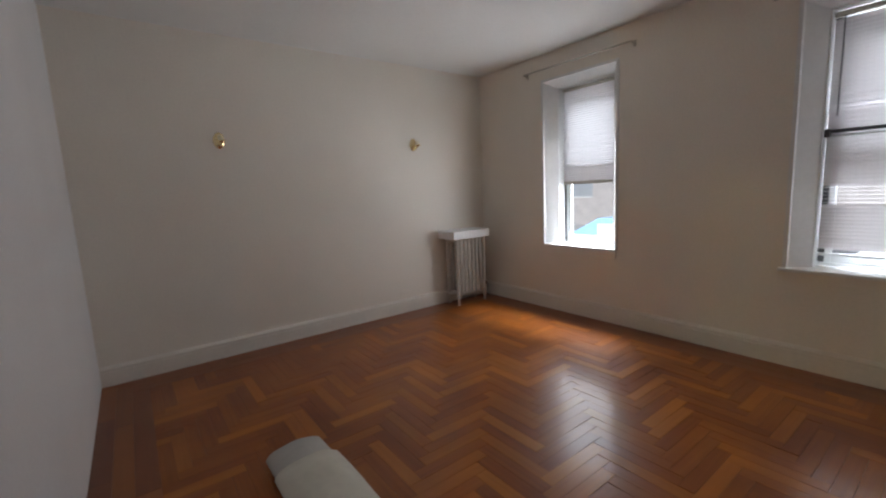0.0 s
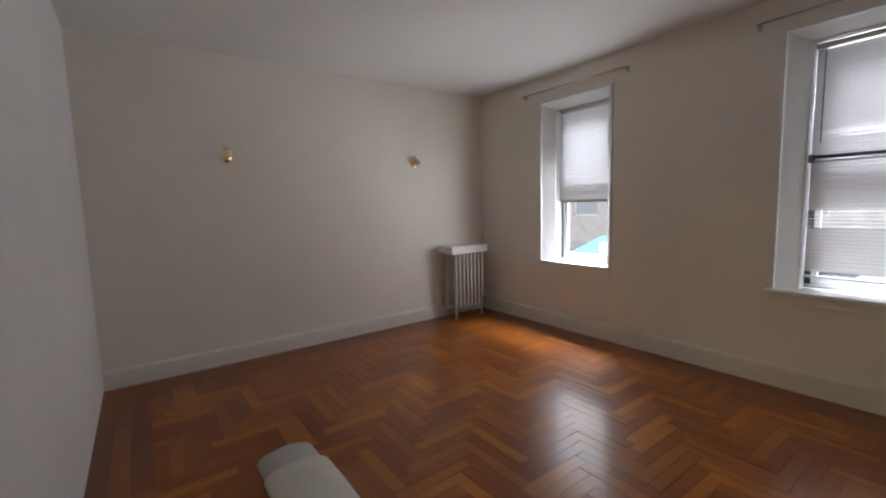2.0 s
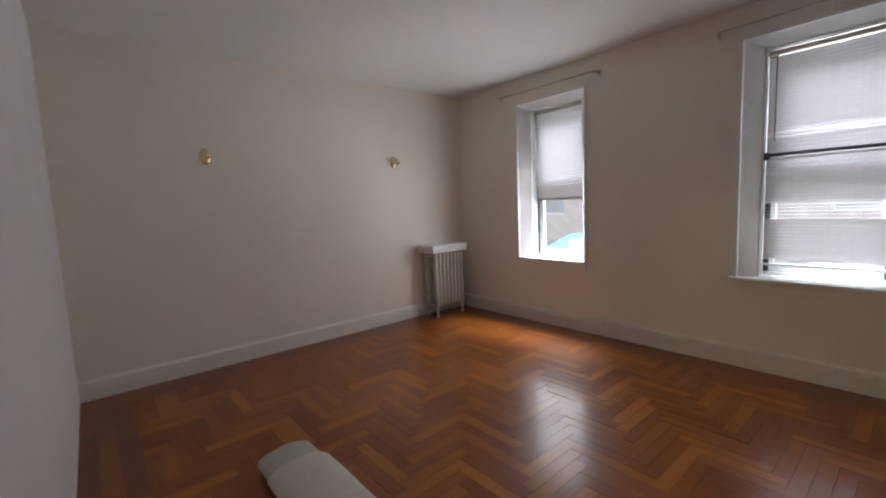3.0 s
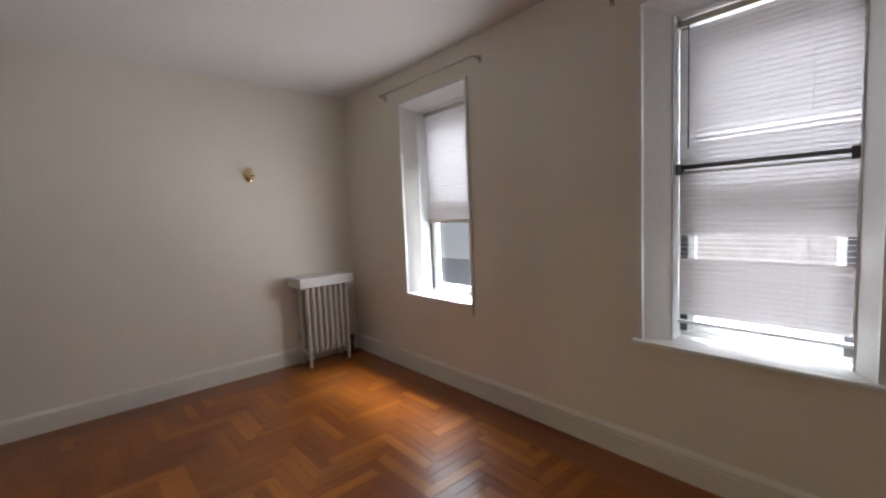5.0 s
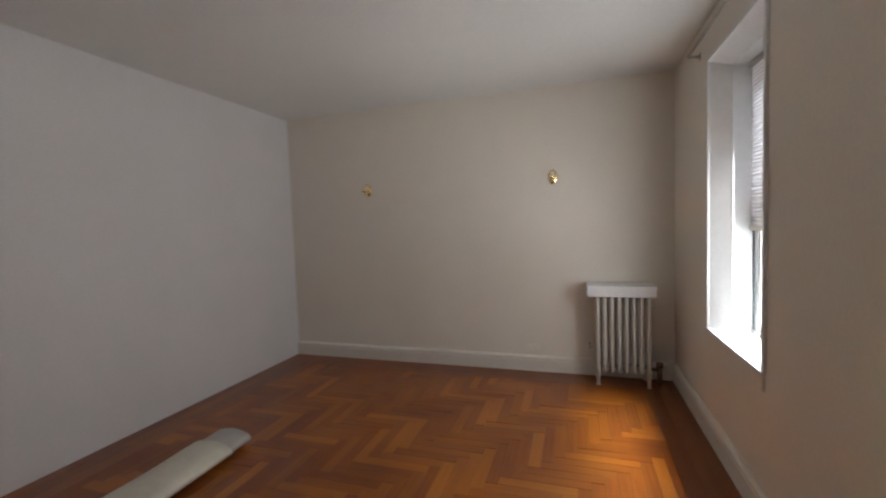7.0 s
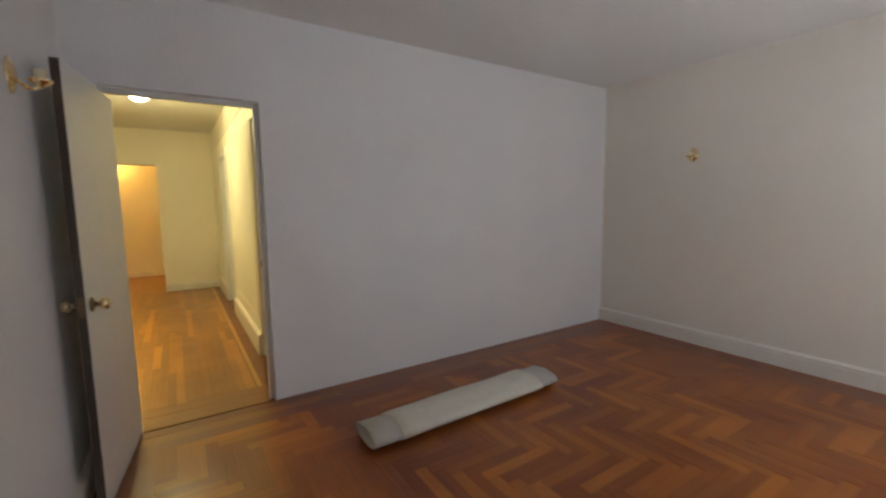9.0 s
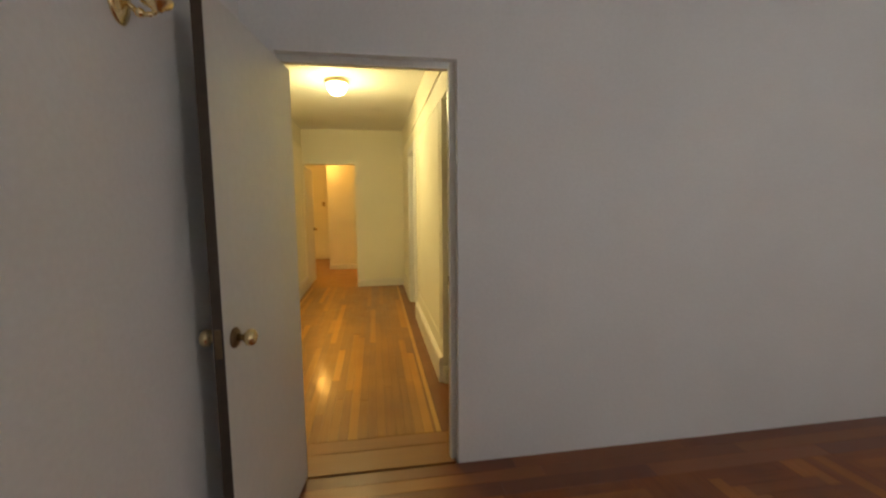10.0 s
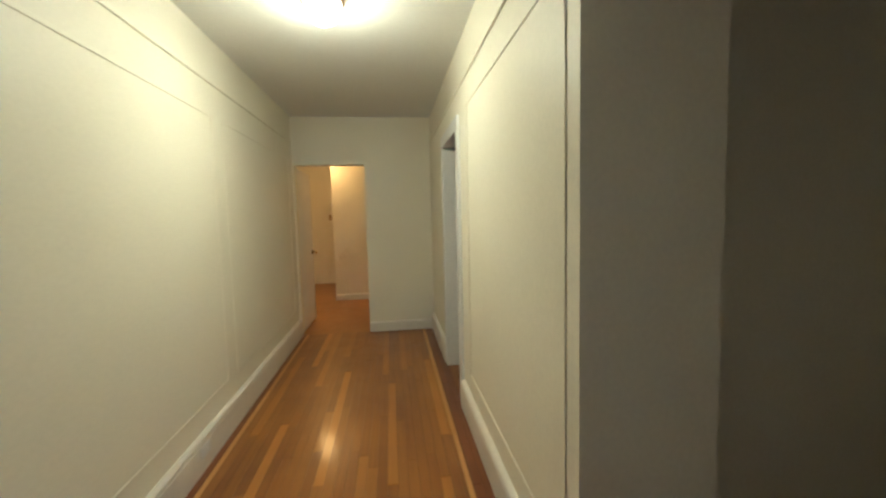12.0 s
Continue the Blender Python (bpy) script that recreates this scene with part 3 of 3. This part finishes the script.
# ---- radiator ----
def radiator():
    thing = empty("radiator", -0.44, -0.15, 0, "cream painted cast-iron column radiator in the corner", "radiator")
    n, pitch = 8, 0.0565
    for i in range(n):
        x = (i - (n - 1) / 2) * pitch
        bm = bmesh.new()
        legs = i in (0, n - 1)
        for y in (-0.085, 0.085):
            z0, z1 = 0.125, 0.745
            m = Matrix.Translation((x, y, 0)) @ Matrix.Diagonal((1.02, 1.5, 1, 1))
            lathe(bm, [(0.012, z0 - 0.012), (0.021, z0), (0.0185, z0 + 0.04), (0.0175, (z0 + z1) / 2), (0.0185, z1 - 0.04), (0.021, z1), (0.012, z1 + 0.014)], m, seg=12)
        for z in (0.13, 0.735):
            rod(bm, (x, -0.1, z), (x, 0.1, z), 0.018, seg=12)
            rod(bm, (x - pitch / 2, 0, z), (x + pitch / 2, 0, z), 0.022, seg=12)
        if legs:
            for y in (-0.088, 0.088):
                rod(bm, (x, y, 0.012), (x, y, 0.135), 0.013, 0.02, seg=12)
                rod(bm, (x, y, 0.0), (x, y, 0.014), 0.02, 0.014, seg=12)
        part("section", bm, CAST, thing, smooth=True)
    part("air_vent", rod(rod(bmesh.new(), (-0.225, 0.0, 0.30), (-0.262, 0.0, 0.30), 0.006, seg=8), (-0.262, 0.0, 0.275), (-0.262, 0.0, 0.335), 0.013, seg=12), STEEL, thing, "small metal air vent", smooth=True)
    part("valve", rod(rod(rod(bmesh.new(), (0.2, 0, 0.13), (0.30, 0, 0.13), 0.014, seg=12), (0.29, 0, 0.0), (0.29, 0, 0.155), 0.018, seg=12), (0.29, 0, 0.15), (0.29, 0, 0.19), 0.028, seg=12), BRONZE, thing, "dark bronze inlet valve and pipe", smooth=True)
    return thing


radiator()
cover = empty("radiator_shelf", -0.455, -0.145, 0.765, "white painted shelf lying on top of the radiator", "shelf")
part("top_board", boxes((-0.265, 0.265, -0.15, 0.143, 0.07, 0.088), bevel=0.003), TRIM, cover)
part("front_board", boxes((-0.265, 0.265, -0.15, -0.134, 0.0, 0.07), bevel=0.003), TRIM, cover)
for x in (-0.258, 0.258):
    part("side_board", boxes((x - 0.007, x + 0.007, -0.134, 0.143, 0.0, 0.07), bevel=0.002), TRIM, cover)


# ---- wall sconces ----
def sconce():
    thing = empty("wall_sconce", 0, 0, 0, "small bare brass candle sconce on the wall", "sconce", "wall sconces")
    part("backplate", lathe(bmesh.new(), [(0.0, 0.0), (0.052, 0.0), (0.053, 0.004), (0.047, 0.008), (0.040, 0.009), (0.036, 0.014), (0.016, 0.019), (0.0, 0.020)], pose(0, 0, 0, 90, 0, 0) @ Matrix.Diagonal((0.85, 1.25, 1, 1))), BRASS, thing, smooth=True)
    bm = bmesh.new()
    pts = [(0, -0.016, -0.010), (0, -0.034, -0.030), (0, -0.052, -0.040), (0, -0.072, -0.038), (0, -0.081, -0.028)]
    for p, q in zip(pts, pts[1:]):
        rod(bm, p, q, 0.006, seg=10)
    lathe(bm, [(0.0, -0.012), (0.009, -0.008), (0.012, 0.0), (0.009, 0.008), (0.0, 0.012)], Matrix.Translation((0, -0.044, -0.036)), seg=12)
    part("arm", bm, BRASS, thing, smooth=True)
    part("cup", lathe(bmesh.new(), [(0.0, -0.012), (0.010, -0.010), (0.014, -0.004), (0.030, 0.004), (0.036, 0.014), (0.034, 0.016), (0.024, 0.009), (0.0, 0.008)], Matrix.Translation((0, -0.082, -0.022))), BRASS, thing, "polished brass drip cup", smooth=True)
    part("socket", lathe(bmesh.new(), [(0.0, 0.006), (0.019, 0.006), (0.0195, 0.010), (0.0195, 0.050), (0.018, 0.053), (0.014, 0.053), (0.013, 0.040), (0.0, 0.040)], Matrix.Translation((0, -0.082, -0.022))), IVORY, thing, "ivory candle socket without a bulb", smooth=True)
    return thing


s1 = sconce()
s1.location = (-2.88, 0.0, 1.80)
copy_thing(s1, pose(-0.995, 0.0, 1.815))
copy_thing(s1, pose(-2.915, -4.60, 1.85, 0, 0, 180))


# ---- the roll on the floor ----
def tube(bm, y0, y1, r, flat, wobble, seg=40, rings=14, hollow=0.0, seed=1):
    """A soft roll along y that lies on the floor, a little flattened."""
    rings_v = []
    for i in range(rings + 1):
        y = y0 + (y1 - y0) * i / rings
        ring = []
        for k in range(seg):
            a = 2 * math.pi * k / seg
            d = r * (1 + wobble * noise.noise(Vector((math.cos(a) * 1.5, math.sin(a) * 1.5, y * 2.5 + seed))))
            ring.append(bm.verts.new((1.28 * d * math.cos(a), y, max(0.0, flat * d * (1 + math.sin(a))))))
        rings_v.append(ring)
    for a, b in zip(rings_v, rings_v[1:]):
        for k in range(seg):
            bm.faces.new((a[k], a[(k + 1) % seg], b[(k + 1) % seg], b[k]))
    if not hollow:
        bm.faces.new(rings_v[0])
        bm.faces.new(rings_v[-1][::-1])
    else:
        for ring, e in ((rings_v[0], 1), (rings_v[-1], -1)):
            c = Vector((0, ring[0].co.y, flat * r))
            inner = [bm.verts.new(c + (v.co - c) * hollow) for v in ring]
            deep = [bm.verts.new(c + (v.co - c) * hollow * 0.8 + Vector((0, e * 0.12, 0))) for v in ring]
            for k in range(seg):
                j = (k + 1) % seg
                bm.faces.new((ring[k], ring[j], inner[j], inner[k]))
                bm.faces.new((inner[k], inner[j], deep[j], deep[k]))
            bm.faces.new(deep)
    bmesh.ops.recalc_face_normals(bm, faces=bm.faces)
    return bm


roll = empty("carpet_roll", -2.995, -2.565, 0.0, "rolled-up grey mat wrapped in a cream paper sleeve", "carpet roll")
roll.rotation_euler = (0, 0, radians(1.4))
part("mat", tube(bmesh.new(), -0.74, 0.75, 0.108, 0.46, 0.05, hollow=0.86), GREYFELT, roll, "grey felt-like rolled mat", smooth=True)
part("sleeve", tube(bmesh.new(), -0.565, 0.57, 0.121, 0.45, 0.06, seed=3), CREAMPAPER, roll, "cream paper sleeve", smooth=True)

# ---- hall lamp ----
lamp = empty("ceiling_lamp", -6.19, -4.37, 2.61, "lit flush ceiling lamp with brass rim and opal glass", "ceiling lamp")
part("rim", lathe(bmesh.new(), [(0.0, -0.001), (0.112, -0.001), (0.118, -0.010), (0.116, -0.034), (0.106, -0.042), (0.098, -0.036), (0.0, -0.030)]), BRASS, lamp, "brass rim", smooth=True)
part("glass_dome", lathe(bmesh.new(), [(0.097, -0.040), (0.096, -0.070), (0.086, -0.105), (0.064, -0.130), (0.034, -0.144), (0.0, -0.148)], seg=32), LAMPGLASS, lamp, "glowing opal glass", smooth=True)


# ---- outlets and switches ----
def wall_plate(name, m, mat, label, category, slots):
    thing = new(name)
    thing.matrix_world = m
    tagged(thing, label, category)
    part("plate", boxes((-0.035, 0.035, -0.006, 0.0, -0.057, 0.057), bevel=0.003), mat, thing)
    for z in slots:
        part("socket" if len(slots) > 1 else "toggle", boxes((-0.016, 0.016, -0.009, -0.005, z - 0.014, z + 0.014) if len(slots) > 1 else (-0.005, 0.005, -0.018, -0.005, z - 0.01, z + 0.01), bevel=0.003), mat, thing)
    return thing


wall_plate("wall_outlet", pose(-1.205, 0.0, 0.21, 0, 90, 0), CREAM, "cream painted wall outlet above the baseboard", "outlet", (-0.02, 0.02))
wall_plate("wall_outlet", pose(-6.25, -5.151, 0.115, 0, 90, 180), TRIM, "white outlet set in the hall baseboard", "outlet", (-0.02, 0.02))
wall_plate("wall_switch", pose(-12.95, -5.32, 1.42, 0, 0, 90), PLATE, "small dark switch plate in orange light", "switch", (0.0,))

# ---- outside ----
structure("ground", boxes((0.33, 400, -300, 300, -1.3, -1.0)), CONCRETE, "pale pavement outside the windows", "ground")
structure("road", boxes((5.0, 13.0, -300, 300, -1.0, -0.985)), ASPHALT, "grey asphalt street", "road")


def facade():
    thing = empty("apartment_building", 17.0, -3, -1.0, "tan brick apartment house across the street", "building")
    holes = [(-13 + 3.2 * i, -11.4 + 3.2 * i, 1.5 + 3.1 * k, 3.3 + 3.1 * k) for i in range(9) for k in range(4)]
    part("wall", pierced("x", 0, 0.4, -16, 16, 0, 14, holes), FACADE, thing)
    part("roof", boxes((-0.3, 8, -16.2, 16.2, 14, 14.5)), CONCRETE, thing)
    for a, b, c, d in holes:
        f = part("window", boxes((0.15, 0.22, a, a + 0.08, c, d), (0.15, 0.22, b - 0.08, b, c, d), (0.15, 0.22, a, b, c, c + 0.08), (0.15, 0.22, a, b, d - 0.08, d), (0.15, 0.22, a, b, (c + d) / 2 - 0.04, (c + d) / 2 + 0.04)), TRIM, thing)
        part("pane", boxes((0.24, 0.27, a, b, c, d)), DARKGLASS, f)
    return thing


facade()


def car(x, y, mat, label):
    thing = empty("parked_car", x, y, -0.985, label, "car")
    secs = [(-2.2, 0.45, 0.55), (-2.1, 0.35, 0.85), (-1.2, 0.3, 0.95), (-0.6, 0.3, 1.42), (0.8, 0.3, 1.44), (1.6, 0.3, 1.0), (2.1, 0.35, 0.9), (2.2, 0.45, 0.6)]
    bm = bmesh.new()
    rings = []
    for yy, lo, hi in secs:
        inset = 0.16 if hi > 1.2 else 0.04
        rings.append([bm.verts.new(v) for v in ((-0.88, yy, lo), (-0.9, yy, min(hi, 0.8)), (-0.88 + inset, yy, hi), (0.88 - inset, yy, hi), (0.9, yy, min(hi, 0.8)), (0.88, yy, lo))])
    for a, b in zip(rings, rings[1:]):
        for k in range(6):
            bm.faces.new((a[k], a[(k + 1) % 6], b[(k + 1) % 6], b[k]))
    bm.faces.new(rings[0])
    bm.faces.new(rings[-1][::-1])
    bmesh.ops.recalc_face_normals(bm, faces=bm.faces)
    part("body", bm, mat, thing)
    part("side_window", boxes((-0.875, -0.80, -0.55, 0.75, 0.95, 1.32)), DARKGLASS, thing)
    for sx in (-0.8, 0.8):
        for sy in (-1.35, 1.4):
            part("wheel", rod(bmesh.new(), (sx - 0.1, sy, 0.32), (sx + 0.1, sy, 0.32), 0.32, seg=20), DARKM, thing)
    return thing


car(6.4, 1.2, CARPAINT, "blue car parked at the kerb outside")
car(6.4, -4.6, VINYL, "white car parked at the kerb outside")

# ---- floor pieces ----
def block_mesh(name, lx, ly, mat):
    bm = boxes((-lx / 2, lx / 2, -ly / 2, ly / 2, -0.012, 0.0))
    top = [e for e in bm.edges if all(v.co.z > -0.001 for v in e.verts)]
    bmesh.ops.bevel(bm, geom=top, offset=0.0007, segments=1, affect="EDGES")
    me = bpy.data.meshes.new(name)
    bm.to_mesh(me)
    bm.free()
    me.materials.append(mat)
    return me


def lay(name, me, x, y, parent, rng, tilt=0.0):
    ob = new(name, me)
    ob.parent = parent
    ob.matrix_basis = pose(x, y, rng.uniform(-0.0006, 0.0), rng.uniform(-tilt, tilt), rng.uniform(-tilt, tilt), 0)
    return ob


room_floor = bpy.data.objects["floor_room"]
hall_floor = bpy.data.objects["floor_hall"]
rng = random.Random(11)

# herringbone of blocks along the walls' directions, inside a border
LONG, NARROW, GAP = 0.414, 0.069, 0.0008
X0, X1, Y0, Y1 = -3.57, -0.28, -4.32, -0.28
ratio = 6
whole, cut = [], []
for i in range(-80, 81):
    for j in range(-12, 13):
        ox, oy = -1.64 + (i + j * ratio) * NARROW, -3.055 + (i - j * ratio) * NARROW
        for kind, (a, b, c, d) in (("x", (ox, ox + LONG, oy, oy + NARROW)), ("y", (ox, ox + NARROW, oy + NARROW, oy + NARROW + LONG))):
            a2, b2, c2, d2 = max(a, X0), min(b, X1), max(c, Y0), min(d, Y1)
            if b2 - a2 < 0.004 or d2 - c2 < 0.004:
                continue
            if (a2, b2, c2, d2) == (a, b, c, d):
                whole.append((kind, (a + b) / 2, (c + d) / 2))
            else:
                cut.append((kind, a2, b2, c2, d2))
whole.sort(key=lambda w: (w[1] + 1.5) ** 2 + (w[2] + 2.3) ** 2)
meshes = {"x": block_mesh("parquet_block_x", LONG - GAP, NARROW - GAP, BLOCKX), "y": block_mesh("parquet_block_y", NARROW - GAP, LONG - GAP, BLOCKY)}
for kind, x, y in whole[:300]:
    lay("parquet_block", meshes[kind], x, y, room_floor, rng, 0.4)
for kind, x, y in whole[300:]:
    lx, ly = (LONG, NARROW) if kind == "x" else (NARROW, LONG)
    cut.append((kind, x - lx / 2, x + lx / 2, y - ly / 2, y + ly / 2))
for kind, mat in (("x", BLOCKI), ("y", BLOCKJ)):
    verts, faces = [], []
    for k, a, b, c, d in cut:
        if k != kind:
            continue
        g = GAP / 2
        z = [rng.uniform(-0.0009, 0.0) for _ in range(4)]
        n = len(verts)
        verts += [(a + g, c + g, z[0]), (b - g, c + g, z[1]), (b - g, d - g, z[2]), (a + g, d - g, z[3]), (a + g, c + g, -0.012), (b - g, c + g, -0.012), (b - g, d - g, -0.012), (a + g, d - g, -0.012)]
        faces += [(n, n + 1, n + 2, n + 3), (n, n + 4, n + 5, n + 1), (n + 1, n + 5, n + 6, n + 2), (n + 2, n + 6, n + 7, n + 3), (n + 3, n + 7, n + 4, n)]
    me = bpy.data.meshes.new("parquet_rest")
    me.from_pydata(verts, [], faces)
    me.materials.append(mat)
    ob = tagged(new("parquet_rest", me), "the other varnished parquet blocks", kind="stuff")
    ob.parent = room_floor

# border boards round the herringbone
for y0, y1, m in ((0.0, 0.09, DARKX), (0.09, 0.18, DARKX), (0.18, 0.28, DARKX)):
    for x_from, x_to, wall, s in ((-3.85, 0.0, 0.0, -1), (-3.85, 0.0, -4.6, 1)):
        x = x_from + y0
        while x < x_to - y0 - 0.01:
            e = min(x_to - y0, x + rng.uniform(0.7, 1.5))
            lay("border_board", block_mesh("border_board", e - x - GAP, y1 - y0 - GAP, m), (x + e) / 2, wall + s * (y0 + y1) / 2, room_floor, rng)
            x = e
for x0, x1, m in ((0.0, 0.09, DARKY), (0.09, 0.18, LIGHTY), (0.18, 0.28, DARKY)):
    for wall, s in ((0.0, -1), (-3.85, 1)):
        y = -4.6 + x1
        while y < -x1 - 0.01:
            e = min(-x1, y + rng.uniform(0.7, 1.5))
            lay("border_board", block_mesh("border_board", x1 - x0 - GAP, e - y - GAP, m), wall + s * (x0 + x1) / 2, (y + e) / 2, room_floor, rng)
            y = e

# threshold boards in the doorway
for x0, x1, m in ((-4.175, -4.055, STRIPY), (-4.052, -3.868, STRIPY)):
    y0, y1 = (-4.457, -3.633) if x1 > -4 else (-5.17, -3.55)
    lay("threshold_board", block_mesh("threshold_board", x1 - x0, y1 - y0, m), (x0 + x1) / 2, (y0 + y1) / 2, hall_floor, rng)

# strip floor of the hall
y = -5.18
row = 0
while y < -3.545:
    w = 0.030 if abs(y + 5.110) < 0.006 or abs(y + 3.695) < 0.006 else 0.057
    nxt = y + w
    for line in (-5.110, -3.695):
        if y < line - 0.004 < nxt and w > 0.05:
            nxt = line
            w = nxt - y
    nxt = min(nxt, -3.54)
    w = nxt - y
    light = abs(y + 5.110) < 0.003 or abs(y + 3.695) < 0.003
    edge = y < -5.111 or y > -3.670
    x = -8.95
    while x < -4.18:
        e = x + rng.uniform(0.5, 1.7)
        if e > -4.5:
            e = -4.176
        m = LIGHTSTRIP if light else (DARKSTRIP if edge else STRIP)
        if w > 0.006:
            lay("floor_strip", block_mesh("floor_strip", e - x - GAP, w - GAP, m), (x + e) / 2, y + w / 2, hall_floor, rng, 0.03)
        x = e
    y = nxt
